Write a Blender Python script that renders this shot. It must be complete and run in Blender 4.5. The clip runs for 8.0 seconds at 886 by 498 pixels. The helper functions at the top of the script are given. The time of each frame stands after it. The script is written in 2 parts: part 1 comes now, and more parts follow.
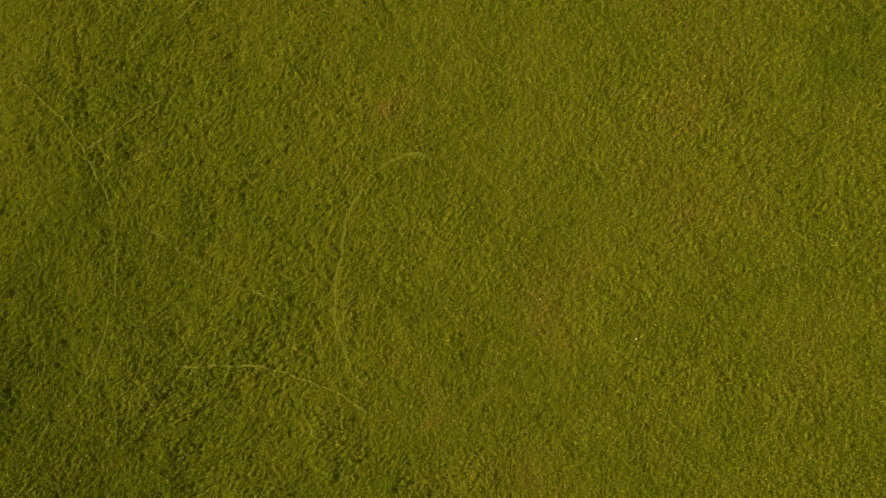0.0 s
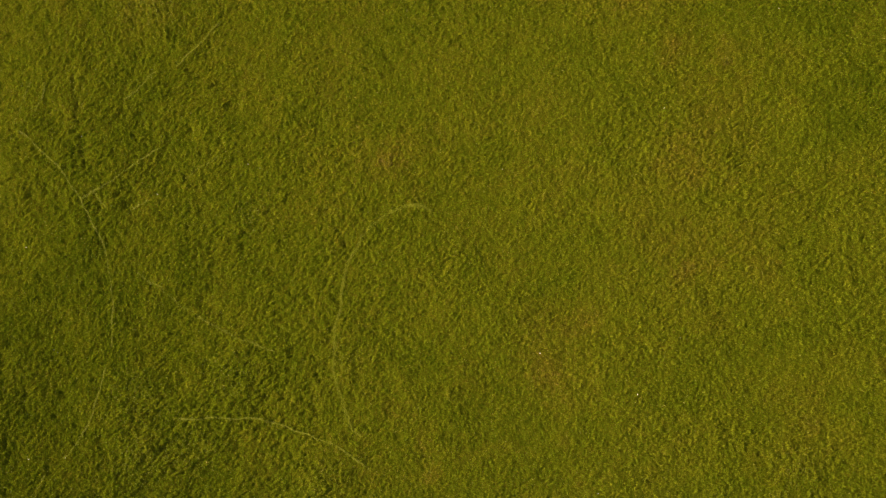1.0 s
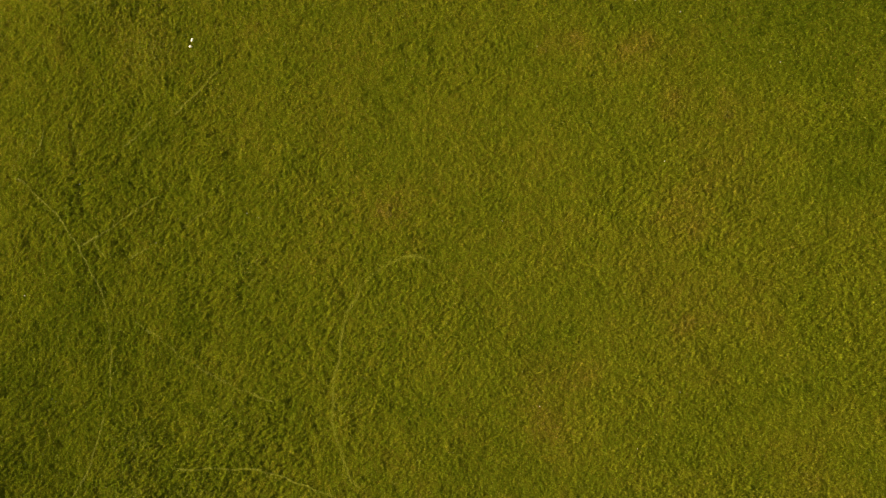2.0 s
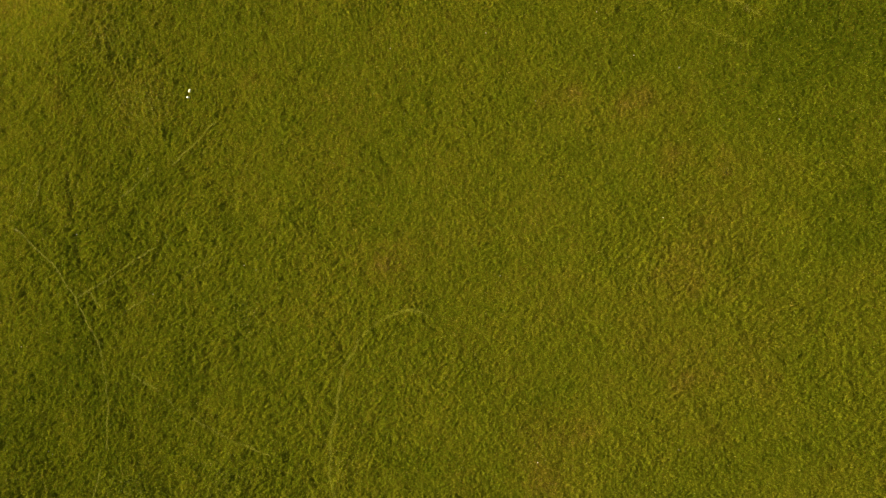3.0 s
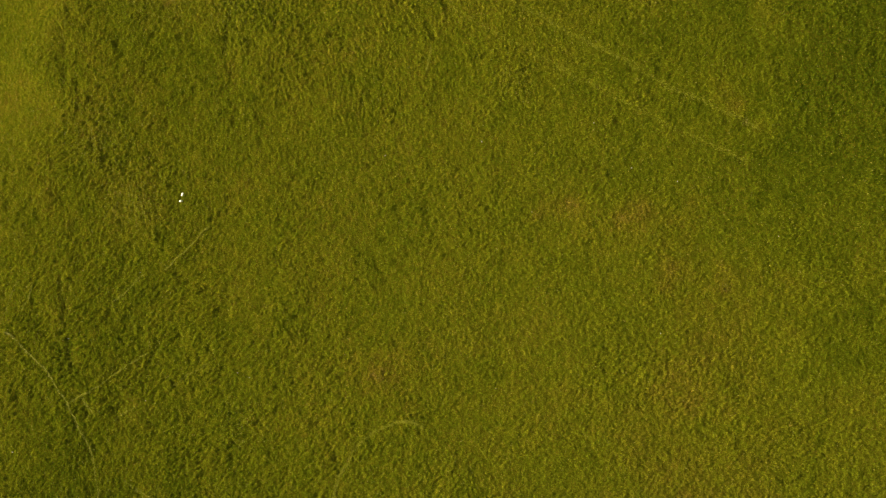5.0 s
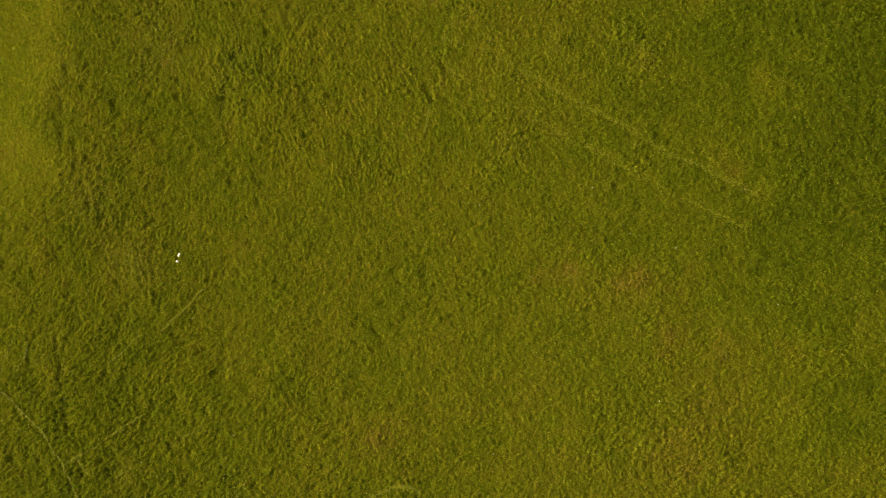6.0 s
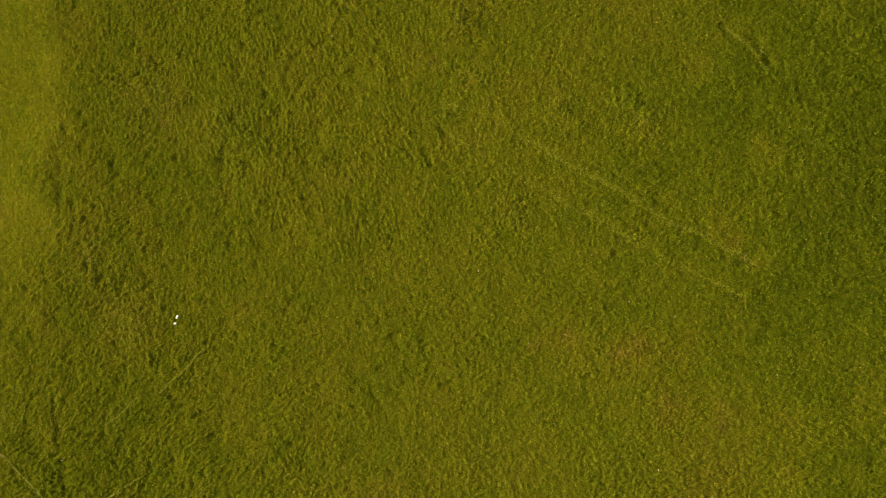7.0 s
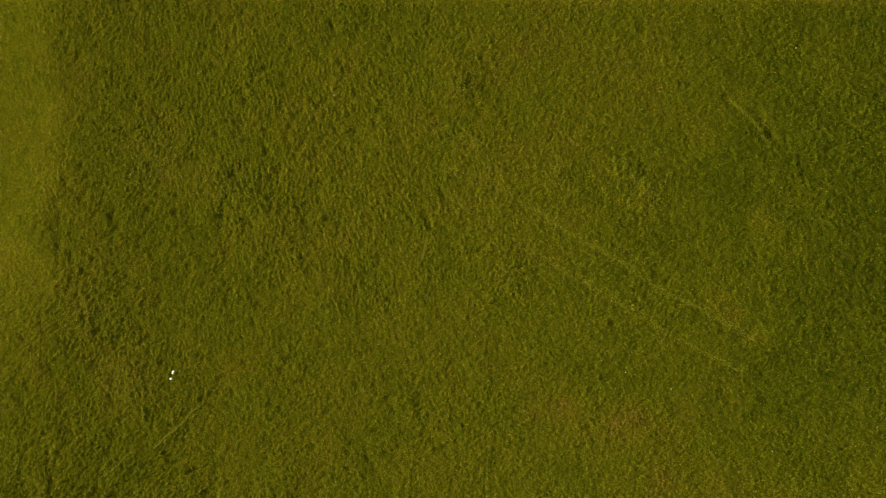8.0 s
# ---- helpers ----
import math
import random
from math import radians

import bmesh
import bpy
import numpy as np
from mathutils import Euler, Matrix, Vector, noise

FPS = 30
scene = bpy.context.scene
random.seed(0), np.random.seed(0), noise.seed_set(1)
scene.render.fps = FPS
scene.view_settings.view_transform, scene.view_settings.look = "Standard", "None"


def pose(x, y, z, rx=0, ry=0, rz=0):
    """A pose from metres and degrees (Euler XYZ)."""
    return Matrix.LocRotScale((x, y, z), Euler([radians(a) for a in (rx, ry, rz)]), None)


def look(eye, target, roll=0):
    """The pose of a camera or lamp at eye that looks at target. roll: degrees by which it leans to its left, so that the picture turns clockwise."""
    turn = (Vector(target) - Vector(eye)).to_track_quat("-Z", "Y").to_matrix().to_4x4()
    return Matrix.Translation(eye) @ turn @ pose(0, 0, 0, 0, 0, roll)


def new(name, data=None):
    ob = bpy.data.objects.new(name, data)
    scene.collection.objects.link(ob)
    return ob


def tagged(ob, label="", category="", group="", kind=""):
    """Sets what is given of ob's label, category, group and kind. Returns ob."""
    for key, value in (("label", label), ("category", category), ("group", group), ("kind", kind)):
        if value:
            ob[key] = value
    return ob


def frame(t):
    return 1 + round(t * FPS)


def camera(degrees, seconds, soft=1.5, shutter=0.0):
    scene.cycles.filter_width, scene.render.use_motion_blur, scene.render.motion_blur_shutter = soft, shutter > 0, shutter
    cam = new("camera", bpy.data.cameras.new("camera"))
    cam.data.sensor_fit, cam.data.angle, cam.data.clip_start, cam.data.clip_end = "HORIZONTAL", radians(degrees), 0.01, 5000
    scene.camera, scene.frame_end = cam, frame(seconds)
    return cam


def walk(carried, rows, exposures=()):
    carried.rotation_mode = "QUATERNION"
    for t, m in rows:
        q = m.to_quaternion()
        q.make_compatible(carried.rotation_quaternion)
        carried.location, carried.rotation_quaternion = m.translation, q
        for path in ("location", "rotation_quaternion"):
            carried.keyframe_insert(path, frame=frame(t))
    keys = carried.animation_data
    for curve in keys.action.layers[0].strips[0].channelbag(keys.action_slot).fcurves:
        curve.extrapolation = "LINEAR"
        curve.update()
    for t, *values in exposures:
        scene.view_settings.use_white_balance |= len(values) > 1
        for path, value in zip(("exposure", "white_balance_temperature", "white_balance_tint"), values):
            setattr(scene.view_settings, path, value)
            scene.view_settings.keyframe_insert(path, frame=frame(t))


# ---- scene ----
cam = camera(72.9, 8.0, soft=1.2)

# seconds, then the drone's place in metres and its lean in degrees
PATH = [
    (0, -0.118, -0.282, 26.551, 1.684, 0.04, 1.255),
    (0.5, -0.167, 0.805, 26.468, 1.673, -0.023, 1.266),
    (1, -0.162, 1.99, 26.394, 1.784, 0.018, 1.311),
    (1.5, -0.164, 3.146, 26.372, 1.645, 0.047, 1.336),
    (2.8, -0.133, 6.206, 26.348, 1.716, 0.1, 1.41),
    (3, -0.117, 6.676, 26.345, 1.715, 0.087, 1.416),
    (3.5, -0.06, 7.852, 26.323, 1.598, 0.134, 1.391),
    (4, -0.023, 9.083, 26.276, 1.729, 0.144, 1.462),
    (4.5, -0.017, 10.311, 26.235, 1.554, 0.141, 1.459),
    (5.8, -0.0, 13.677, 26.142, 1.83, 0.11, 1.544),
    (6, 0.015, 14.202, 26.142, 1.911, 0.129, 1.552),
    (6.5, -0.006, 15.537, 26.148, 1.874, 0.118, 1.594),
    (7, -0.012, 16.999, 26.185, 1.983, 0.117, 1.644),
    (7.5, -0.039, 18.386, 26.212, 1.782, 0.067, 2.33),
    (8, -0.032, 19.82, 26.24, 1.899, 0.106, 2.919),
]
EXPOSURE = 2.11
walk(cam, [(t, pose(*p)) for t, *p in PATH],
     [(t, EXPOSURE + d, 6900, 10) for t, d in ((0, 0), (7.8, 0), (7.9, -0.06), (8.0, -0.42))])

# ---- light: a low evening sun over the pasture, clear sky ----
SUN_ELEVATION, SUN_ROTATION = 10.0, 270.0
world = bpy.data.worlds.new("sky")
scene.world = world
world.use_nodes = True
wn, wl = world.node_tree.nodes, world.node_tree.links
sky = wn.new("ShaderNodeTexSky")
sky.sky_type, sky.sun_disc, sky.dust_density, sky.ozone_density = "NISHITA", False, 3.0, 0.2
sky.sun_elevation, sky.sun_rotation = radians(SUN_ELEVATION), radians(SUN_ROTATION)
wl.new(sky.outputs[0], wn["Background"].inputs[0])
wn["Background"].inputs[1].default_value = 0.05
sun = new("sun", bpy.data.lights.new("sun", "SUN"))
sun.data.energy, sun.data.angle, sun.data.color = 5.0, radians(0.5), (1.0, 0.895, 0.60)
sun.matrix_world = look((-math.cos(radians(SUN_ELEVATION)) * 60, 0, math.sin(radians(SUN_ELEVATION)) * 60), (0, 0, 0))

# ---- numbers for the ground ----
WEST, EAST, SOUTH, NORTH = -23.2, 19.0, -12.4, 32.4  # the stretch of pasture with blades of its own


TABLE = np.random.default_rng(5).random(65536)


def lattice(ix, iy, seed):
    """A random number from 0 to 1 for each node of a square raster."""
    a, b = ix.astype(np.int64) + 37 * seed, iy.astype(np.int64) + 91 * seed
    return TABLE[((a * 73) ^ (b * 19349) ^ (a * b * 83 % 8191)) & 65535]


def clouds(x, y, size, seed):
    """Smooth noise from 0 to 1 with lumps about size metres across."""
    u, v = x / size, y / size
    iu, iv = np.floor(u), np.floor(v)
    fu, fv = u - iu, v - iv
    fu, fv = fu * fu * (3 - 2 * fu), fv * fv * (3 - 2 * fv)
    a, b = lattice(iu, iv, seed), lattice(iu + 1, iv, seed)
    c, d = lattice(iu, iv + 1, seed), lattice(iu + 1, iv + 1, seed)
    return (a * (1 - fu) + b * fu) * (1 - fv) + (c * (1 - fu) + d * fu) * fv


def soft_clamp(v, low, high):
    """v inside the span, levelling out smoothly past it."""
    over, under = np.maximum(v - high, 0), np.maximum(low - v, 0)
    return np.clip(v, low, high) + 6 * np.tanh(over / 6) * 0.5 - 6 * np.tanh(under / 6) * 0.5


def hillside(x, y):
    """The broad shape of the slope: it climbs to the east."""
    u, v = soft_clamp(x, -22, 20) / 20, (soft_clamp(y, -13, 33) - 9) / 20
    near = (0.0074 + 2.271 * u + 0.348 * v + 0.2415 * u * u + 0.255 * u * v - 0.0715 * v * v
            - 0.3415 * u ** 3 - 0.221 * u * u * v - 0.5632 * u * v * v - 0.3263 * v ** 3)
    away = np.hypot(np.maximum(np.abs(x) - 26, 0), np.maximum(np.abs(y - 9) - 28, 0))
    far = 0.06 * np.clip(x - soft_clamp(x, -22, 20), -180, 260)
    roll = (clouds(x, y, 90, 3) - 0.5) * 9 + (clouds(x, y, 260, 5) - 0.5) * 22
    fall = np.clip(-18.2 + 1.3 * (clouds(0.3 * x, y, 2.6, 62) - 0.5) - x, 0, 40)
    bank = 0.010 * np.clip(-16.3 - x, 0, 6) ** 2 * np.clip((y + 4) / 8, 0, 1)
    bank = bank + 1.3 * (1 - np.exp(-(fall / 3.6) ** 2)) * np.clip((y - 15.5) / 4, 0, 1) * (0.8 + 0.4 * clouds(x, y, 2.2, 61))  # a bank drops away in the north-west
    return near - bank + far + roll * np.clip(away / 120, 0, 1)


# worn lines in the grass: a name for the kind, half width, depth, straws to the metre, and the bends of the line
TRACKS = [
    ("animal_track", 0.018, 0.03, 27, [(-20.32, 7.94), (-19.44, 7.3), (-18.45, 6.51), (-17.8, 5.74), (-17.18, 4.9), (-16.62, 3.98), (-16.2, 3.2), (-15.9, 2.5),
                                       (-15.6, 1.51), (-15.35, 0.34), (-15.26, -0.8), (-15.27, -1.96)]),
    ("animal_track", 0.018, 0.02, 40, [(-15.43, -2.94), (-15.7, -3.92), (-15.93, -4.92), (-16.3, -5.89), (-17.04, -7.0)]),
    ("animal_track", 0.018, 0.02, 40, [(-10.82, 13.11), (-11.24, 12.61), (-11.82, 11.91), (-12.37, 11.41), (-12.8, 11.09)]),
    ("animal_track", 0.025, 0.02, 26, [(-13.66, 10.86), (-14.25, 10.35), (-14.8, 9.84), (-15.18, 9.55)]),
    ("animal_track", 0.018, 0.02, 19, [(-13.4, 7.28), (-14.53, 6.5), (-15.54, 5.77), (-16.67, 5.04), (-17.1, 4.88)]),
    ("animal_track", 0.05, 0.06, 2, [(-17.81, 10.64), (-17.72, 9.75), (-17.49, 8.47), (-17.36, 7.88), (-17.04, 6.31)]),
]
TRACKS += [
    ("animal_track", 0.018, 0.02, 16, [(-13.89, 4.8), (-14.57, 4.28), (-15.02, 4.01)]),
    ("animal_track", 0.018, 0.02, 26, [(-19.15, 10.2), (-19.33, 9.53), (-19.61, 8.97)]),
    ("animal_track", 0.018, 0.02, 20, [(-16.37, 4.97), (-15.91, 4.34)]),
    ("animal_track", 0.018, 0.02, 12, [(-10.7, 6.8), (-11.62, 6.24), (-12.17, 5.82)]),
    ("animal_track", 0.03, 0.02, 18, [(-14.22, 1.36), (-13.07, 0.73), (-12.46, 0.26), (-11.49, -0.39), (-10.46, -0.92), (-9.44, -1.38), (-8.4, -1.75), (-7.74, -1.96)]),
    ("animal_track", 0.018, 0.025, 52, [(-11.95, -5.14), (-11.27, -5.07), (-10.28, -4.98), (-9.45, -4.95), (-8.61, -5.02), (-7.78, -5.11), (-7.13, -5.21), (-6.3, -5.45),
                                        (-5.46, -5.71), (-4.48, -6.14), (-3.65, -6.67), (-3.16, -7.04)]),
    ("animal_track", 0.02, 0.02, 24, [(-17.95, -7.75), (-18.22, -8.39)]),
]
TRACKS += [
    ("animal_track", 0.055, 0.012, 40, [(-0.71, 4.54), (-1.47, 4.78), (-2.6, 4.51), (-3.48, 3.79), (-4.32, 2.4), (-4.55, 1.59), (-4.75, 0.29), (-4.97, -1.01), (-5.02, -1.97),
                                       (-4.8, -3.24), (-4.47, -4.18), (-4.19, -4.96), (-3.62, -5.6)]),
    ("animal_track", 0.03, 0.02, 10, [(-19.91, 10.43), (-20.3, 9.41), (-20.59, 8.46)]),
    ("wheel_track", 0.085, 0.016, 16, [(-0.38, 24.39), (1.0, 24.0), (2.15, 23.42)]),
    ("wheel_track", 0.085, 0.016, 36, [(2.15, 23.42), (3.22, 22.77), (4.29, 22.16), (5.34, 21.53), (6.71, 20.84), (8.09, 19.97), (9.44, 19.2), (10.75, 18.62), (12.07, 18.06), (12.72, 17.63)]),
    ("wheel_track", 0.085, 0.016, 22, [(-0.2, 23.0), (1.1, 22.23), (2.36, 21.51), (5.89, 19.58), (6.58, 19.16), (7.6, 18.55), (8.62, 18.05), (9.62, 17.56), (10.77, 17.0), (12.6, 16.12)]),
]
TRACKS += [
    ("animal_track", 0.11, 0.10, 2, [(12.53, 27.04), (12.96, 26.62), (13.24, 26.08)]),
    ("animal_track", 0.06, 0.0, 40, [(11.6, 27.52), (12.17, 27.07), (12.75, 26.42), (13.08, 25.81)]),
    ("animal_track", 0.05, 0.015, 16, [(-8.92, 27.34), (-9.28, 26.34), (-9.55, 25.24), (-9.62, 24.49)]),
    ("animal_track", 0.06, 0.04, 3, [(-9.86, 23.73), (-10.14, 22.79), (-10.26, 21.88), (-10.3, 20.82)]),
    ("animal_track", 0.05, 0.02, 8, [(-10.54, 18.99), (-10.56, 17.47)]),
    ("animal_track", 0.07, 0.02, 3, [(-18.03, 23.54), (-18.14, 20.9), (-17.99, 19.43)]),
    ("animal_track", 0.03, 0.02, 45, [(-0.84, 21.17), (-1.01, 20.17)]),
]

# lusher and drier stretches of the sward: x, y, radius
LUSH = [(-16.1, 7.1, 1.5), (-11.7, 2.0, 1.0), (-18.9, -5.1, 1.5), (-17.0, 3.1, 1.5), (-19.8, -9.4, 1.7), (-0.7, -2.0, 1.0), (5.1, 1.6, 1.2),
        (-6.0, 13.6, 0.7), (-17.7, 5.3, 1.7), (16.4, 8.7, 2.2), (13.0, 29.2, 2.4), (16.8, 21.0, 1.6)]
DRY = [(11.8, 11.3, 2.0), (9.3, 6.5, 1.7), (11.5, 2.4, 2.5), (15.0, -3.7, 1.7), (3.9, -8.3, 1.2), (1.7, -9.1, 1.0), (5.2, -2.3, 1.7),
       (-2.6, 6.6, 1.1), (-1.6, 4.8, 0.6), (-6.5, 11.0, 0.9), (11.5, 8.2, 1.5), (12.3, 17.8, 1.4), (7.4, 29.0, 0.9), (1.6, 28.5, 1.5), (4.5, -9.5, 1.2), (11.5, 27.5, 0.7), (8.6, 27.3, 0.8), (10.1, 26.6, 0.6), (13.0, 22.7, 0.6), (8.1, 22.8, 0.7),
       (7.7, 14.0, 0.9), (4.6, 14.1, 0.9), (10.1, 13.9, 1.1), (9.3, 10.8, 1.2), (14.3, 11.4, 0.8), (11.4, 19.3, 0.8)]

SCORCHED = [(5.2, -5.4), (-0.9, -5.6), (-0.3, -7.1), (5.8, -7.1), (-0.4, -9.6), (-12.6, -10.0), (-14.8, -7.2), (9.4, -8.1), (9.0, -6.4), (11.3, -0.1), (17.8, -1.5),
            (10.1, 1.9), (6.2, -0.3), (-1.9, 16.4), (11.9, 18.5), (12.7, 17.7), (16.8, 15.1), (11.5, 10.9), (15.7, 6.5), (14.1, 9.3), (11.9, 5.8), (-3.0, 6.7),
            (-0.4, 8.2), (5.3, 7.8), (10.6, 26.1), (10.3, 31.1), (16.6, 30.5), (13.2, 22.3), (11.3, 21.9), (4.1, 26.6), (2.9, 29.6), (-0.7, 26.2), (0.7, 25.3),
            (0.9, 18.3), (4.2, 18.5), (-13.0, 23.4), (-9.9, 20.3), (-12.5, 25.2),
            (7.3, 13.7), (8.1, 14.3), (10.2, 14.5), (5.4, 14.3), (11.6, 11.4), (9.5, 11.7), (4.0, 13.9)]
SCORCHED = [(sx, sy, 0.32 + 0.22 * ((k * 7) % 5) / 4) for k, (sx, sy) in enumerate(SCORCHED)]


def along(line, step):
    """Places at even steps along a line with bends, and its direction there; the bends are rounded."""
    p = np.array(line, float)
    for _ in range(3):
        q = np.empty((2 * len(p), 2))
        q[0], q[-1] = p[0], p[-1]
        q[1:-1:2], q[2:-1:2] = 0.75 * p[:-1] + 0.25 * p[1:], 0.25 * p[:-1] + 0.75 * p[1:]
        p = q
    leg = np.hypot(*np.diff(p, axis=0).T)
    s = np.concatenate(([0], np.cumsum(leg)))
    at = np.arange(0, s[-1], step)
    x, y = np.interp(at, s, p[:, 0]), np.interp(at, s, p[:, 1])
    x, y = x + (clouds(x, y, 0.55, 51) - 0.5) * 0.16, y + (clouds(x, y, 0.55, 52) - 0.5) * 0.16
    return x, y, np.gradient(x), np.gradient(y)


def trodden(x, y):
    """How deep the tracks press the ground down, and how much their grass is worn, at the places x, y."""
    sunk, worn = np.zeros_like(x), np.zeros_like(x)
    for kind, half, depth, straws, line in TRACKS:
        px, py, _, _ = along(line, 0.1)
        near = np.flatnonzero((x > px.min() - 1) & (x < px.max() + 1) & (y > py.min() - 1) & (y < py.max() + 1))
        for part_of in np.array_split(near, max(1, len(near) // 20000)):
            d = np.sqrt(((x[part_of, None] - px) ** 2 + (y[part_of, None] - py) ** 2).min(1))
            press = np.exp(-(d / (half * 1.6)) ** 2) * np.clip(clouds(x[part_of], y[part_of], 0.7, 53) * 1.6, 0.1, 1)
            sunk[part_of] = np.maximum(sunk[part_of], depth * press)
            worn[part_of] = np.maximum(worn[part_of], press * (0.8 if half >= 0.05 else min(1, straws / 40)))
    return sunk, worn


def grain(x, y):
    """The way the grass lies, as an angle: it swings slowly across the pasture."""
    return 0.75 + 0.55 * np.clip((y - 10) / 14, 0, 1) + (clouds(x, y, 6, 41) - 0.5) * 0.9


def lumps(x, y, size, seed):
    """Small lumps drawn out along the grain, the more so down the slope to the west."""
    longer = 1.25 + 0.3 * np.clip((2 - x) / 12, 0, 1)
    low, high = np.full(x.shape, 0.6), np.full(x.shape, 1.5)
    both = []
    for a in (low, high):
        c, d = np.cos(a), np.sin(a)
        both.append(clouds((x * c + y * d) / longer, (-x * d + y * c), size, seed))
    k = np.clip((grain(x, y) - low) / (high - low), 0, 1)
    return both[0] * (1 - k) + both[1] * k


# stretches where the turf is coarse and tussocky: x, y, radius
COARSE = [(-13.6, -6.9, 1.9), (-11.3, -6.4, 1.6), (-9.6, -3.1, 1.3), (-5.2, -7.6, 1.0), (1.5, -9.2, 1.0), (-14.0, -3.9, 1.4), (-13.6, 24.2, 2.2), (0.3, 28.1, 0.7),
          (4.6, 24.3, 0.7), (0.8, 25.3, 0.7), (2.8, 19.7, 0.9), (8.2, 23.5, 1.0), (7.6, 24.3, 0.6), (-9.6, 23.0, 1.6), (-16.2, 17.0, 2.0),
          (14.6, -6.1, 1.1), (-9.0, 4.3, 1.2), (-14.3, 14.0, 1.8), (-4.5, -2.2, 0.8), (0.0, 24.1, 0.6)]


def coarseness(x, y):
    """How lumpy the turf is: most on the low ground to the west and south, smooth up the slope in the north-east."""
    c = 1.27 - 0.10 * np.clip((x + 2) / 12, -0.9, 1) + 0.16 * np.clip((4 - y) / 12, 0, 1) - 0.12 * np.clip((x - 2) / 8, 0, 1) * np.clip((y - 6) / 8, 0, 1)
    c = c * (0.72 + 0.56 * clouds(x, y, 2.3, 14))
    for cx, cy, r in COARSE:
        near = np.flatnonzero((np.abs(x - cx) < 2.2 * r) & (np.abs(y - cy) < 2.2 * r))
        c[near] += 0.95 * np.exp(-((x[near] - cx) ** 2 + (y[near] - cy) ** 2) / (r * r)) * (0.3 + 1.4 * clouds(x[near], y[near], 0.7, 15))
    return c


def swell(x, y):
    """Height of the small cushions of the sward, a hand's width across."""
    return coarseness(x, y) * (0.022 * lumps(x, y, 0.18, 19) + 0.034 * lumps(x + 3.3, y - 1.7, 0.105, 16) + 0.020 * lumps(x - 5.1, y + 2.9, 0.062, 17))


def relief(x, y):
    """Hummocks and hoof dents."""
    return ((clouds(x, y, 2.6, 11) - 0.5) * 0.06 + (clouds(x + 0.3 * y, y, 0.9, 12) - 0.5) * (0.030 + 0.014 * np.clip((2 - x) / 12, 0, 1))
            - 0.20 * np.clip(clouds(x + 0.5 * y, y - 0.5 * x, 0.40, 18) - 0.74, 0, 1) * np.clip((6 - x) / 10, 0.45, 1))


def ground_height(x, y):
    x, y = np.atleast_1d(np.asarray(x, float)), np.atleast_1d(np.asarray(y, float))
    inside = np.clip(1 - np.hypot(np.maximum(np.abs(x + 1.2) - 24, 0), np.maximum(np.abs(y - 9.7) - 27, 0)) / 8, 0, 1)
    return hillside(x, y) + relief(x, y) * inside - trodden(x, y)[0]


def dry_and_bright(x, y):
    """0: lush green, 0.5: yellow-green, 1: straw. The driest grass lies in stretches; some regional brightness is
    mixed in.
    """
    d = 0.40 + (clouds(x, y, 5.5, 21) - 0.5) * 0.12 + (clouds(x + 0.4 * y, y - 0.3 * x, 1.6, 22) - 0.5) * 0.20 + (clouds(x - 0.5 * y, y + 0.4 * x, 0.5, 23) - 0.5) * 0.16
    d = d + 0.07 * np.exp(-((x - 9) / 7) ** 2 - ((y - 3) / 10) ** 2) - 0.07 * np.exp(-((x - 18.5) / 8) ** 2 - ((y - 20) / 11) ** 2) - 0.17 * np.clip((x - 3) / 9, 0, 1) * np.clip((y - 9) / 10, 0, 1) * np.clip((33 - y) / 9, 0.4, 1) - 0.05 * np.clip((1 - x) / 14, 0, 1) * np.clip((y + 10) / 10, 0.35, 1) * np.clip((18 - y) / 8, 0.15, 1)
    # light level put into colour: western band near y 14 lifted, east side lowered
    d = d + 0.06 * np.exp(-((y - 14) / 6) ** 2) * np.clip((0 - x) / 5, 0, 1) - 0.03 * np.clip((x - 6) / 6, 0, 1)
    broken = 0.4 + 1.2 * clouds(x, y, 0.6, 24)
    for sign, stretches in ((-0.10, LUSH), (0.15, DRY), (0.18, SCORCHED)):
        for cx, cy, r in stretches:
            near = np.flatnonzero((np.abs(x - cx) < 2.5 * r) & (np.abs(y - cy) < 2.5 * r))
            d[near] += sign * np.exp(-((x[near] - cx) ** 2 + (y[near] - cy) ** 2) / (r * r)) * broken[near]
    # the sunward bank's extra brightness is partly put into its grass colour here
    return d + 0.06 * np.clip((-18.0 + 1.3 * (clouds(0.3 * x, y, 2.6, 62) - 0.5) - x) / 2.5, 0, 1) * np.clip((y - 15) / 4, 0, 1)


# ---- materials ----
def material(name):
    m = bpy.data.materials.new(name)
    m.use_nodes = True
    m.node_tree.nodes.clear()
    return m, m.node_tree.nodes, m.node_tree.links


def ramp(nodes, stops):
    r = nodes.new("ShaderNodeValToRGB")
    while len(r.color_ramp.elements) < len(stops):
        r.color_ramp.elements.new(0.5)
    for e, (at, colour) in zip(r.color_ramp.elements, stops):
        e.position, e.color = at, (*colour, 1)
    return r


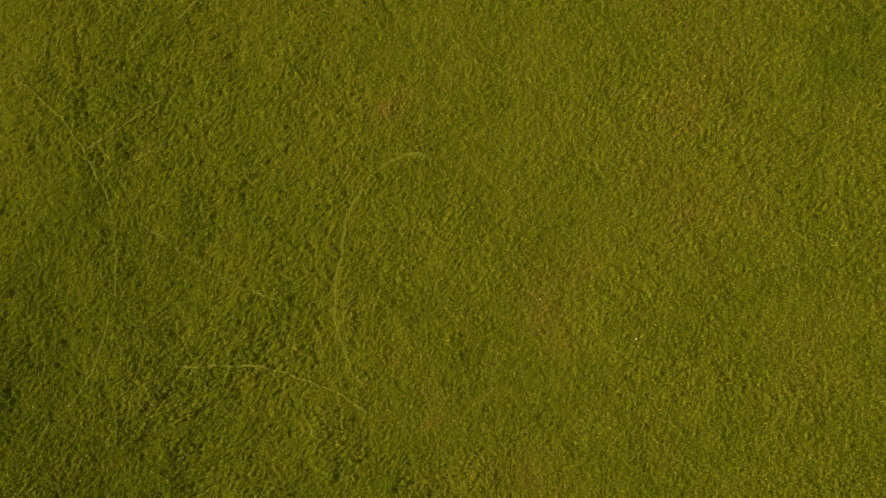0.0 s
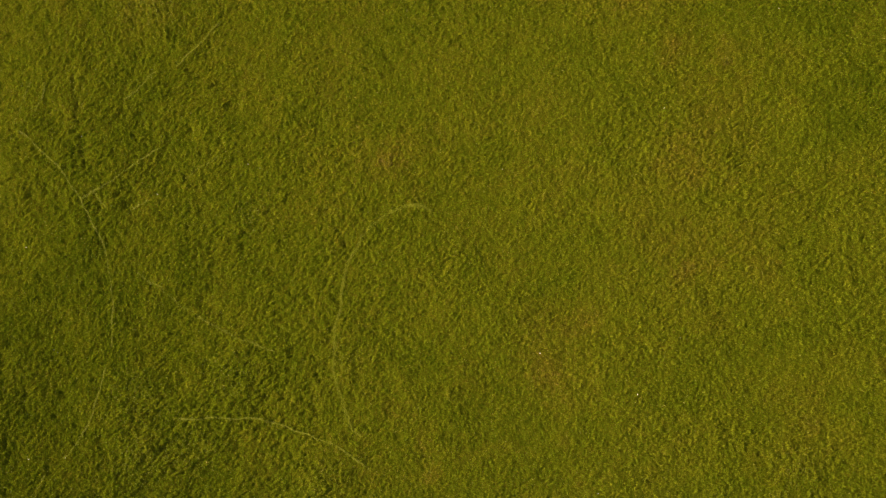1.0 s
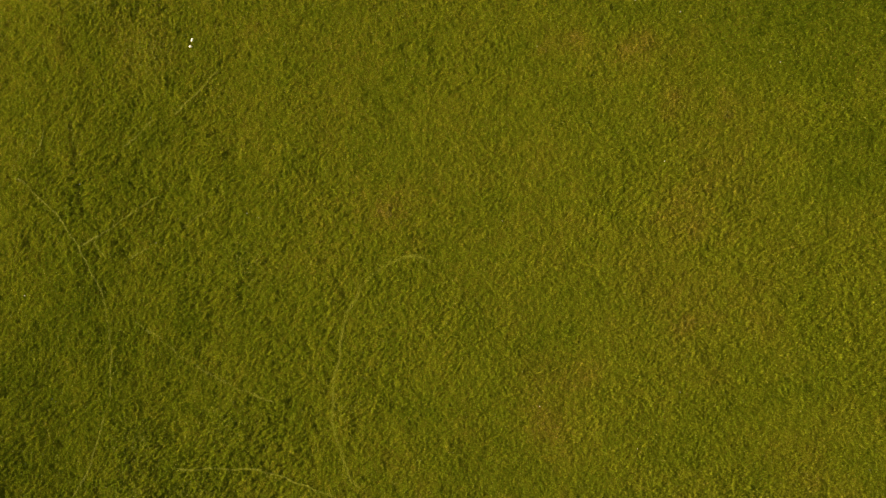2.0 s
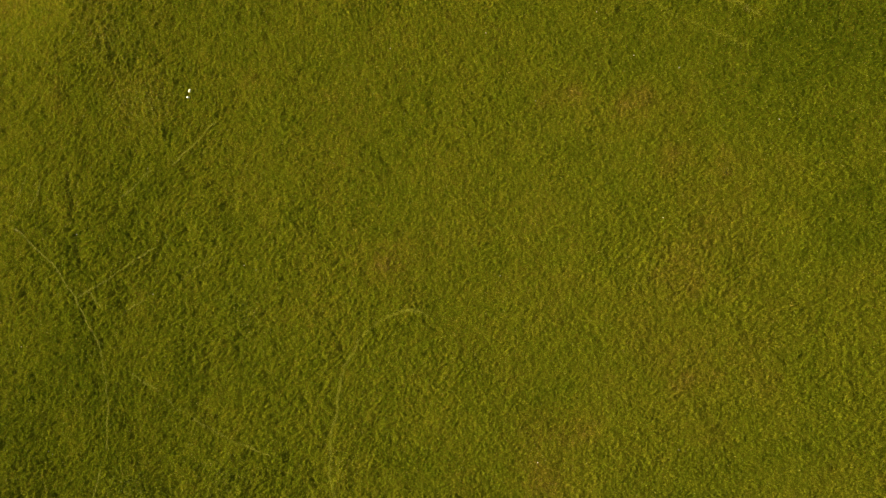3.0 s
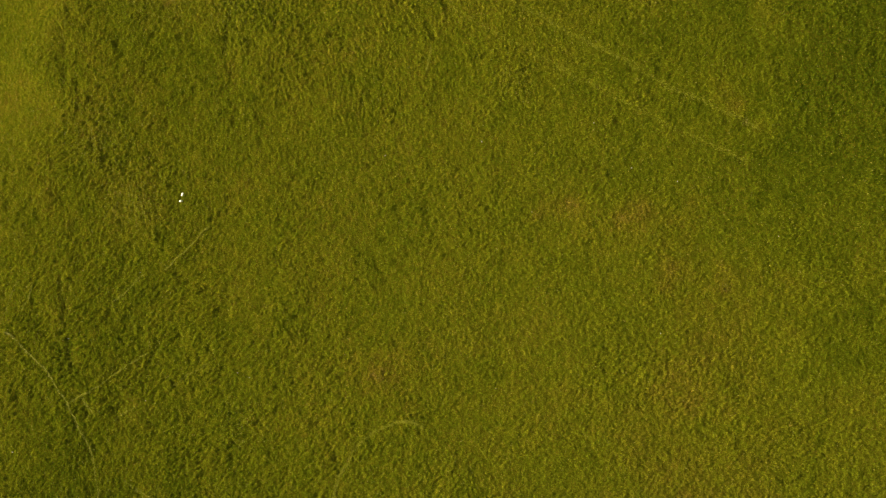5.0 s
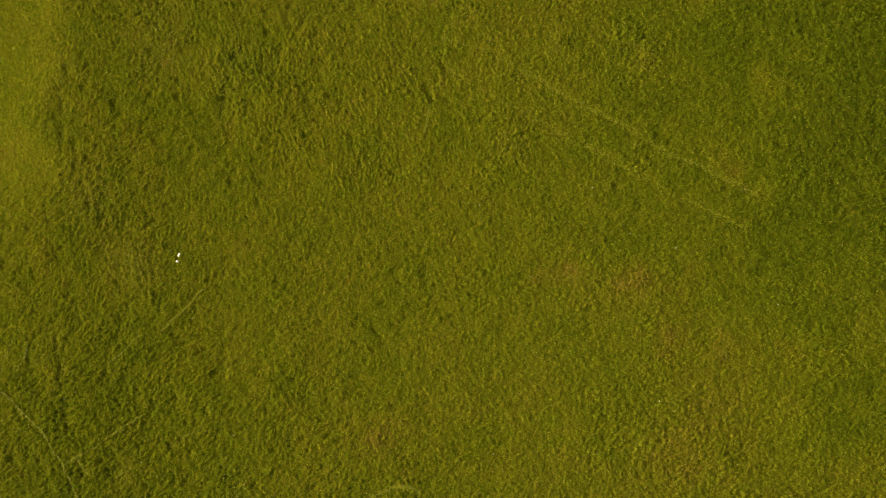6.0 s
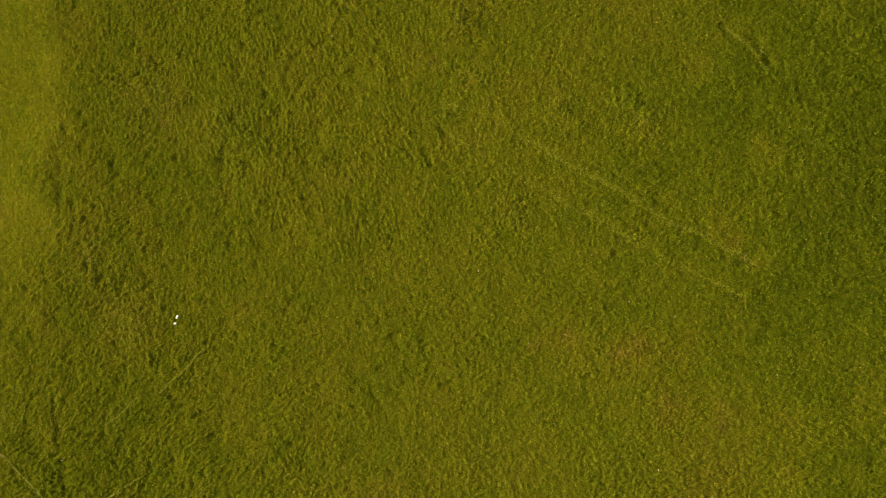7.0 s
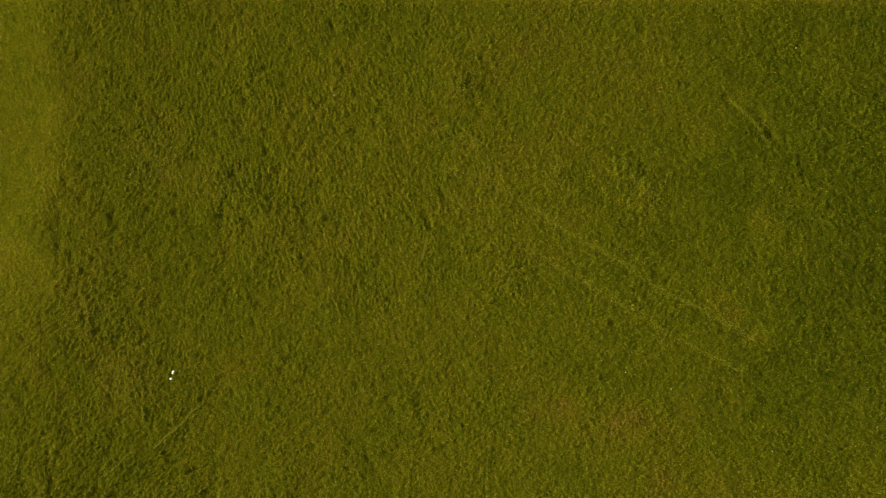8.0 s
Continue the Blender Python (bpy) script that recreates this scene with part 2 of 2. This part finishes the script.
def blade_material(name, stops, spread=0.26, gloss=0.02, through_light=0.56):
    """Grass blades: colour by how dry and brightened they are, differing from blade to blade, with light coming
    through.
    """
    m, n, l = material(name)
    out = n.new("ShaderNodeOutputMaterial")
    dry = n.new("ShaderNodeAttribute")
    dry.attribute_name = "dry_and_bright"
    geo = n.new("ShaderNodeNewGeometry")
    vary = n.new("ShaderNodeMath")
    vary.operation = "MULTIPLY_ADD"
    l.new(geo.outputs["Random Per Island"], vary.inputs[0])
    vary.inputs[1].default_value, vary.inputs[2].default_value = spread, -spread / 2
    add = n.new("ShaderNodeMath")
    l.new(dry.outputs["Fac"], add.inputs[0])
    l.new(vary.outputs[0], add.inputs[1])
    r = ramp(n, stops)
    l.new(add.outputs[0], r.inputs[0])
    again = n.new("ShaderNodeMath")
    again.operation = "MULTIPLY"
    again.inputs[1].default_value = 37.7
    l.new(geo.outputs["Random Per Island"], again.inputs[0])
    part_left = n.new("ShaderNodeMath")
    part_left.operation = "FRACT"
    l.new(again.outputs[0], part_left.inputs[0])
    pale = n.new("ShaderNodeMapRange")
    pale.inputs["To Min"].default_value, pale.inputs["To Max"].default_value = 0.66, 1.34
    l.new(part_left.outputs[0], pale.inputs["Value"])
    shade = n.new("ShaderNodeVectorMath")
    shade.operation = "SCALE"
    l.new(r.outputs[0], shade.inputs[0])
    l.new(pale.outputs[0], shade.inputs["Scale"])
    body = n.new("ShaderNodeBsdfPrincipled")
    body.inputs["Roughness"].default_value, body.inputs["Specular IOR Level"].default_value = 0.5, gloss
    back = n.new("ShaderNodeBsdfTranslucent")
    mix = n.new("ShaderNodeMixShader")
    mix.inputs[0].default_value = through_light
    l.new(shade.outputs[0], body.inputs["Base Color"])
    l.new(shade.outputs[0], back.inputs[0])
    l.new(body.outputs[0], mix.inputs[1])
    l.new(back.outputs[0], mix.inputs[2])
    l.new(mix.outputs[0], out.inputs[0])
    return m


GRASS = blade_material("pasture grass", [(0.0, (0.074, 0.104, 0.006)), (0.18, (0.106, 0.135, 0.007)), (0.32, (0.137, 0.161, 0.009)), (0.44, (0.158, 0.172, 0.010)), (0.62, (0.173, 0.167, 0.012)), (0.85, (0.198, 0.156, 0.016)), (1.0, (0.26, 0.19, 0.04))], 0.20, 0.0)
TUFT = blade_material("coarse dark grass", [(0.0, (0.045, 0.068, 0.005)), (0.6, (0.090, 0.098, 0.006)), (1.0, (0.180, 0.150, 0.010))])
STRAW = blade_material("trodden straw", [(0.0, (0.17, 0.185, 0.01)), (0.5, (0.24, 0.245, 0.022)), (1.0, (0.36, 0.33, 0.08))], 0.5, 0.05, 0.3)
WEED = blade_material("withered weed leaves", [(0.0, (0.110, 0.115, 0.008)), (0.5, (0.175, 0.140, 0.013)), (1.0, (0.23, 0.165, 0.025))], 0.8, 0.2, 0.25)

SOIL, n, l = material("mossy turf")
out, body = n.new("ShaderNodeOutputMaterial"), n.new("ShaderNodeBsdfPrincipled")
co = n.new("ShaderNodeNewGeometry")
patch, fine = n.new("ShaderNodeTexNoise"), n.new("ShaderNodeTexNoise")
patch.inputs["Scale"].default_value, patch.inputs["Detail"].default_value = 0.35, 6
fine.inputs["Scale"].default_value, fine.inputs["Detail"].default_value = 14, 5
blend = n.new("ShaderNodeMath")
blend.operation = "MULTIPLY_ADD"
blend.inputs[1].default_value = 0.55
shades = ramp(n, [(0.40, (0.060, 0.072, 0.005)), (0.62, (0.085, 0.092, 0.006)), (0.85, (0.105, 0.098, 0.007)), (1.0, (0.12, 0.09, 0.012))])
bump = n.new("ShaderNodeBump")
bump.inputs["Strength"].default_value, bump.inputs["Distance"].default_value = 0.8, 0.04
for tex in (patch, fine):
    l.new(co.outputs["Position"], tex.inputs["Vector"])
l.new(patch.outputs[0], blend.inputs[0])
l.new(fine.outputs[0], blend.inputs[2])
l.new(blend.outputs[0], shades.inputs[0])
l.new(shades.outputs[0], body.inputs["Base Color"])
l.new(fine.outputs[0], bump.inputs["Height"])
l.new(bump.outputs[0], body.inputs["Normal"])
body.inputs["Roughness"].default_value, body.inputs["Specular IOR Level"].default_value = 0.95, 0.0
l.new(body.outputs[0], out.inputs[0])


def stone_material(name, dark, light):
    m, n, l = material(name)
    out, body = n.new("ShaderNodeOutputMaterial"), n.new("ShaderNodeBsdfPrincipled")
    co, tex = n.new("ShaderNodeTexCoord"), n.new("ShaderNodeTexNoise")
    tex.inputs["Scale"].default_value, tex.inputs["Detail"].default_value = 30, 6
    r = ramp(n, [(0.3, dark), (0.7, light)])
    bump = n.new("ShaderNodeBump")
    bump.inputs["Strength"].default_value, bump.inputs["Distance"].default_value = 0.5, 0.01
    l.new(co.outputs["Object"], tex.inputs["Vector"])
    l.new(tex.outputs[0], r.inputs[0])
    l.new(tex.outputs[0], bump.inputs["Height"])
    l.new(r.outputs[0], body.inputs["Base Color"])
    l.new(bump.outputs[0], body.inputs["Normal"])
    body.inputs["Roughness"].default_value = 0.75
    l.new(body.outputs[0], out.inputs[0])
    return m


WHITE_STONE = stone_material("white stone", (0.66, 0.62, 0.52), (0.85, 0.82, 0.72))
PALE_STONE = stone_material("pale grey stone", (0.22, 0.21, 0.14), (0.40, 0.38, 0.28))


# ---- meshes out of arrays ----
def mesh_from(name, verts, faces, mat, smooth=False, attribute=None):
    """verts (n, 3); faces (m, 4) or (m, 3)."""
    me = bpy.data.meshes.new(name)
    k = faces.shape[1]
    me.vertices.add(len(verts))
    me.vertices.foreach_set("co", np.ascontiguousarray(verts, np.float32).ravel())
    me.loops.add(faces.size)
    me.loops.foreach_set("vertex_index", np.ascontiguousarray(faces, np.int32).ravel())
    me.polygons.add(len(faces))
    me.polygons.foreach_set("loop_start", np.arange(0, faces.size, k, dtype=np.int32))
    me.polygons.foreach_set("use_smooth", np.full(len(faces), smooth))
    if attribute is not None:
        a = me.attributes.new("dry_and_bright", "FLOAT", "POINT")
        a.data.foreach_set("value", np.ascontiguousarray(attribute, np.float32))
    me.materials.append(mat)
    me.update(calc_edges=True)
    return me


def blades(name, base, heading, rise, length, width, droop, dry, mat):
    """One mesh of folded grass blades: each springs from its base (n, 3), leans over and hangs at the tip."""
    n = len(base)
    dx, dy = np.cos(heading), np.sin(heading)
    half = length * 0.5
    mid = base + np.c_[dx * np.cos(rise) * half, dy * np.cos(rise) * half, np.sin(rise) * half]
    fall = rise - droop
    tip = mid + np.c_[dx * np.cos(fall) * half, dy * np.cos(fall) * half, np.sin(fall) * half]
    side = np.c_[-dy * width * 0.5, dx * width * 0.5, width * 0.12]
    other = np.c_[dy * width * 0.5, -dx * width * 0.5, width * 0.12]
    v = np.empty((n, 4, 3))
    v[:, 0], v[:, 1], v[:, 2], v[:, 3] = base, mid + other, tip, mid + side
    return mesh_from(name, v.reshape(-1, 3), np.arange(n * 4).reshape(n, 4), mat, False, np.repeat(dry, 4))


# ---- the ground: one sheet out to the horizon ----
def spread(low, high, step, reach):
    inner = np.arange(low, high + step / 2, step)
    grow = step * 1.25 ** np.arange(1, 60)
    outer = np.cumsum(grow)
    outer = outer[outer < reach]
    return np.concatenate((low - outer[::-1], inner, inner[-1] + outer))


gx, gy = spread(WEST - 1, EAST + 1, 0.12, 2400), spread(SOUTH - 1, NORTH + 1, 0.12, 2400)
mx, my = np.meshgrid(gx, gy)
mz = ground_height(mx.ravel(), my.ravel())
ids = np.arange(mx.size).reshape(mx.shape)
quads = np.stack((ids[:-1, :-1], ids[:-1, 1:], ids[1:, 1:], ids[1:, :-1]), -1).reshape(-1, 4)
ground = new("ground", mesh_from("ground", np.c_[mx.ravel(), my.ravel(), mz], quads, SOIL, True))
tagged(ground, "mossy olive-green pasture turf on a gentle slope", "ground", kind="structure")


# ---- the sward ----
rng = np.random.default_rng(7)


def sward(count):
    """Short grazed grass: blades that lie over one another on small cushions."""
    x, y = rng.uniform(WEST, EAST, count), rng.uniform(SOUTH, NORTH, count)
    rim = np.minimum(np.minimum(x - WEST, EAST - x), np.minimum(y - SOUTH, NORTH - y))
    sunk, worn = trodden(x, y)
    keep = (rng.random(count) < np.clip(rim / 1.0, 0, 1)) & (rng.random(count) > worn * 0.3)
    x, y, worn = x[keep], y[keep], worn[keep]
    m = x.size
    lodged = np.clip((-18.6 - x) / 2.0, 0, 1) * np.clip((y - 15) / 4, 0, 1)  # long grass laid over by the wind
    west = np.clip((2 - x) / 14, 0, 1)
    up = swell(x, y)
    east_up, north_up = (swell(x + 0.02, y) - up) / 0.02, (swell(x, y + 0.02) - up) / 0.02
    calm = 1 - 0.6 * worn - 0.2 * lodged
    up, east_up, north_up = up * calm, east_up * calm, north_up * calm
    heading = rng.uniform(0, 2 * np.pi, m)
    turn = np.angle(np.exp(1j * (grain(x, y) - heading)))
    heading += turn * (0.25 + 0.35 * west + 0.2 * lodged) * rng.uniform(0.2, 1.0, m)
    dx, dy = np.cos(heading), np.sin(heading)
    rise = np.tan(np.radians(rng.uniform(-3, 28, m)))
    length = rng.uniform(0.05, 0.098, m) * (1 + 0.4 * lodged)
    width = rng.uniform(0.015, 0.036, m)
    tilt = rng.normal(0, 0.15, m)
    base = np.c_[x, y, ground_height(x, y) + up + rng.uniform(-0.006, 0.010, m)]
    side = np.c_[-dy, dx, -east_up * dy + north_up * dx + tilt] * (width * 0.5)[:, None]
    v = np.empty((m, 3, 3), np.float32)
    v[:, 0], v[:, 1] = base - side, base + side
    v[:, 2] = base + np.c_[dx, dy, east_up * dx + north_up * dy + rise] * length[:, None]
    mottle = 1 - 0.45 * np.clip((x + 2) / 10, 0, 1)
    dry = dry_and_bright(x, y) + 0.06 * worn + rng.normal(0, 0.04, m) + mottle * ((clouds(x + 0.6 * y, y - 0.6 * x, 0.14, 25) - 0.5) * 0.30 + (clouds(x - 0.7 * y, y + 0.7 * x, 0.085, 26) - 0.5) * 0.30) + 0.30 * (rng.random(m) < 0.03)
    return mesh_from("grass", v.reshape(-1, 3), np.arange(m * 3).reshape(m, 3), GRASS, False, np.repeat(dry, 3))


grass = new("grass", sward(2500000))
tagged(grass, "short grazed olive-green pasture grass with yellowish stretches", "grass", kind="stuff")

# rougher, thinner grass round about, out of the flight's way
count = 90000
x, y = rng.uniform(WEST - 14, EAST + 14, count), rng.uniform(SOUTH - 14, NORTH + 14, count)
rim = np.maximum(np.maximum(WEST - x, x - EAST), np.maximum(SOUTH - y, y - NORTH))
keep = (rim > -0.4) & (rng.random(count) > np.clip(rim / 14, 0, 1) ** 1.5)
x, y = x[keep], y[keep]
rough_grass = new("rough_grass", blades("rough_grass", np.c_[x, y, ground_height(x, y) - 0.01], rng.uniform(0, 2 * np.pi, x.size), np.radians(rng.uniform(20, 75, x.size)),
                                        rng.uniform(0.1, 0.2, x.size), rng.uniform(0.04, 0.09, x.size), np.radians(rng.uniform(15, 60, x.size)), dry_and_bright(x, y), GRASS))
tagged(rough_grass, "thinner rough olive-green grass bordering the grazed pasture", "grass", kind="stuff")

# ---- worn tracks: pale straw lying along them ----
for kind, half, depth, straws, line in TRACKS:
    px, py, dx, dy = along(line, 0.05)
    k = rng.integers(0, len(px), max(12, int(straws * len(px) * 0.05 * (6.5 if kind == 'animal_track' else 5))))
    k = k[rng.random(k.size) < np.clip(clouds(px[k], py[k], 0.7, 53) * 1.5, 0.35 if half < 0.04 else 0.6, 1) * 0.75]
    off = rng.normal(0, half * 0.8, k.size)
    leg = np.hypot(dx[k], dy[k])
    x = px[k] - dy[k] / leg * off + rng.normal(0, 0.012, k.size)
    y = py[k] + dx[k] / leg * off + rng.normal(0, 0.012, k.size)
    heading = np.arctan2(dy[k], dx[k]) + rng.normal(0, 0.25, k.size) + np.pi * rng.integers(0, 2, k.size)
    base = np.c_[x, y, ground_height(x, y) + swell(x, y) + rng.uniform(0.005, 0.03, k.size)]
    track = new(kind, blades(kind, base, heading, np.radians(rng.uniform(2, 22, k.size)), rng.uniform(0.08, 0.16, k.size), rng.uniform(0.008, 0.016, k.size),
                             np.radians(rng.uniform(5, 40, k.size)), rng.uniform(0.1, 0.65, k.size) * (0.8 if half >= 0.05 else 1), STRAW))
    tagged(track, "narrow pale trodden track worn through the grass" if kind == "animal_track" else "faint pale wheel track pressed into the grass",
           "track", "tracks in the pasture", "stuff")

# ---- bits of dead straw lying about ----
count = 45000
x, y = rng.uniform(WEST, EAST, count), rng.uniform(SOUTH, NORTH, count)
for cx, cy, r in COARSE:
    more = int(220 * r * r)
    x, y = np.concatenate((x, rng.normal(cx, 0.5 * r, more))), np.concatenate((y, rng.normal(cy, 0.5 * r, more)))
count = x.size
flecks = new("straw_bits", blades("straw_bits", np.c_[x, y, ground_height(x, y) + swell(x, y) + rng.uniform(0.0, 0.02, count)], rng.uniform(0, 2 * np.pi, count), np.radians(rng.uniform(5, 40, count)),
                                  rng.uniform(0.04, 0.085, count), rng.uniform(0.010, 0.020, count), np.radians(rng.uniform(5, 40, count)), rng.uniform(0.1, 1.0, count), STRAW))
tagged(flecks, "scattered pale bits of dead straw caught in the grass", "straw", kind="stuff")

# ---- coarse tufts that stand darker in the sward ----
TUFTS = [(-14.35, 8.81, 0.9), (-17.77, 9.75, 0.8), (-17.38, 7.67, 0.7), (-16.9, 6.3, 0.8), (-9.66, 1.91, 1.0), (-12.21, -1.4, 0.8), (-19.01, -5.19, 1.0),
         (-11.34, -7.1, 1.2), (-13.86, -8.23, 1.0), (-15.76, -9.48, 1.0), (-0.93, -6.45, 0.8), (14.83, -6.05, 0.9), (12.9, 0.91, 0.9), (-11.36, 11.7, 1.1),
         (-16.02, 9.16, 0.7), (-17.79, 6.28, 0.7), (-3.51, 15.34, 0.9), (-6.75, 17.81, 0.7), (6.84, 15.63, 1.0), (8.28, 13.88, 1.1)]
TUFTS += [(9.0, 13.4, 0.9), (17.65, 14.04, 1.3), (14.11, 13.71, 0.9), (-0.04, 25.79, 1.1), (-3.33, 28.47, 0.8), (-4.76, 27.74, 0.8), (0.61, 18.71, 0.9),
          (-0.83, 18.63, 0.9), (1.22, 20.72, 1.0), (3.14, 20.59, 0.9), (2.54, 19.52, 1.0), (9.66, 28.09, 1.1), (12.98, 26.5, 1.2), (6.71, 27.98, 0.8),
          (8.42, 23.09, 1.1), (13.42, 22.56, 0.9), (7.66, 20.91, 0.9), (12.93, -4.54, 0.8), (15.8, 0.12, 0.8), (8.02, 24.17, 0.9)]


def coarse_tuft(name, radius, count, mat, reach=(0.06, 0.13), wide=(0.018, 0.034), base_dry=0.3):
    r = radius * np.sqrt(rng.random(count))
    a = rng.uniform(0, 2 * np.pi, count)
    base = np.c_[r * np.cos(a), r * np.sin(a), np.full(count, -0.02)]
    heading = a + rng.normal(0, 0.7, count)
    rise = np.radians(rng.uniform(35, 85, count))
    return blades(name, base, heading, rise, rng.uniform(*reach, count), rng.uniform(*wide, count), np.radians(rng.uniform(20, 70, count)),
                  np.clip(rng.normal(base_dry, 0.15, count), 0, 1), mat)


kinds = [coarse_tuft("green_blades", 0.10 + 0.02 * i, 130, TUFT) for i in range(4)]
dead_kinds = [coarse_tuft("dead_blades", 0.05, 40, STRAW, (0.08, 0.16), (0.012, 0.020), 0.3) for i in range(4)]


def plant(name, m, parts):
    """A plant at the pose m: its root, with each kind of its blades as a part."""
    ob = new(name)
    ob.matrix_world = m
    for part_name, data, label in parts:
        p = new(part_name, data)
        p.parent = ob
        tagged(p, label, kind="stuff")
    return ob


for i, (x, y, s) in enumerate(TUFTS):
    m = pose(x, y, float(ground_height(x, y)[0]), 0, 0, i * 77 % 360) @ Matrix.Diagonal((s, s, s, 1))
    t = plant("grass_tuft", m, (("green_blades", kinds[i % 4], "coarse dark green blades"), ("dead_blades", dead_kinds[i % 4], "thin pale dead blades")))
    tagged(t, "coarse dark green grass tuft standing above the grazed turf", "grass tuft", "dark grass tufts")

# ---- withered weeds ----
WEEDS = [(-5.26, -7.2, 1.0), (1.2, -9.14, 1.1), (2.13, -9.22, 1.1), (4.07, -8.12, 0.9), (0.32, 28.08, 1.2), (-0.83, 26.12, 0.8), (7.4, 29.0, 1.0),
         (1.69, 24.24, 0.9), (11.6, 10.97, 0.9), (12.3, 17.84, 0.9), (-2.7, 6.55, 0.8), (8.42, 23.4, 0.8)]
weed_kinds = [coarse_tuft("leaves", 0.14 + 0.03 * i, 90, WEED, (0.06, 0.11), (0.03, 0.05), 0.5) for i in range(3)]
stalk_kinds = [coarse_tuft("seed_stalks", 0.08, 14, STRAW, (0.14, 0.26), (0.010, 0.016), 0.7) for i in range(3)]
for i, (x, y, s) in enumerate(WEEDS):
    m = pose(x, y, float(ground_height(x, y)[0]) + 0.01, 0, 0, i * 131 % 360) @ Matrix.Diagonal((s, s, s, 1))
    w = plant("withered_weed", m, (("leaves", weed_kinds[i % 3], "brownish withered leaves"), ("seed_stalks", stalk_kinds[i % 3], "dry straw-coloured seed stalks")))
    tagged(w, "low withered brownish weed spreading in the grass", "weed", "withered weeds")

# ---- stones ----
def stone_mesh(name, sx, sy, sz, seed, mat):
    bm = bmesh.new()
    bmesh.ops.create_icosphere(bm, subdivisions=3, radius=1)
    for v in bm.verts:
        c = v.co.copy()
        k = 1 + 0.28 * noise.noise(c * 1.1 + Vector((seed, 0, 0))) + 0.08 * noise.noise(c * 3.1 + Vector((0, seed, 0)))
        v.co = Vector((c.x * sx * k, c.y * sy * k, max(c.z, -0.55) * sz * k))
    me = bpy.data.meshes.new(name)
    bm.to_mesh(me)
    bm.free()
    for p in me.polygons:
        p.use_smooth = True
    me.materials.append(mat)
    return me


for x, y, sx, sy, turn, seed in ((-12.05, 14.51, 0.058, 0.098, -20, 3.1), (-12.13, 14.22, 0.082, 0.050, 8, 8.4)):
    s = new("white_stone", stone_mesh("white_stone", sx, sy, 0.055, seed, WHITE_STONE))
    s.matrix_world = pose(x, y, float(ground_height(x, y)[0]) + 0.05, 0, 0, turn)
    tagged(s, "bright white rounded stone lying in short grass", "stone", "white stones")

BRIGHT = [(-18.72, -7.1), (-17.06, -7.01), (-11.67, -9.16), (1.43, -8.5), (8.21, -3.2), (-19.64, 2.49), (9.07, 8.99), (4.12, -1.62)]
PEBBLES = [(-17.98, -2.19), (-17.79, -2.32), (9.91, -0.73), (-9.19, 6.52), (-18.98, -5.14),
           (-16.68, 10.92), (-13.94, 10.9), (-17.27, 7.76), (-8.62, 6.34), (-13.45, 5.08), (17.41, -3.57), (6.67, -7.48), (13.46, -6.71),
           (-9.42, 18.32), (-15.33, 16.09), (9.61, 15.34), (13.61, 13.13), (7.76, 15.89), (-2.75, 16.37), (1.47, 16.99), (3.67, 13.97), (2.34, 6.36),
           (14.31, 29.87), (17.66, 19.7), (16.31, 21.23), (5.9, 23.77), (6.18, 17.8), (-5.36, 27.37), (16.97, 26.67)]
bright_kind = stone_mesh("white_pebble", 0.022, 0.018, 0.022, 4.4, WHITE_STONE)
for i, (x, y) in enumerate(BRIGHT):
    p = new("white_pebble", bright_kind)
    p.matrix_world = pose(x, y, float(ground_height(x, y)[0]) + 0.055, 0, 0, i * 71 % 360)
    tagged(p, "small white pebble lying bare in the short grass", "stone", "white pebbles")
pebble_kinds = [stone_mesh("pale_stone", 0.018 + 0.005 * i, 0.018 + 0.004 * (i % 2), 0.018, 5.3 * i, PALE_STONE) for i in range(4)]
for i, (x, y) in enumerate(PEBBLES):
    p = new("pale_stone", pebble_kinds[i % 4])
    p.matrix_world = pose(x, y, float(ground_height(x, y)[0]) + 0.05, 0, 0, i * 53 % 360)
    tagged(p, "small pale grey stone half hidden in the grass", "stone", "small pale stones")
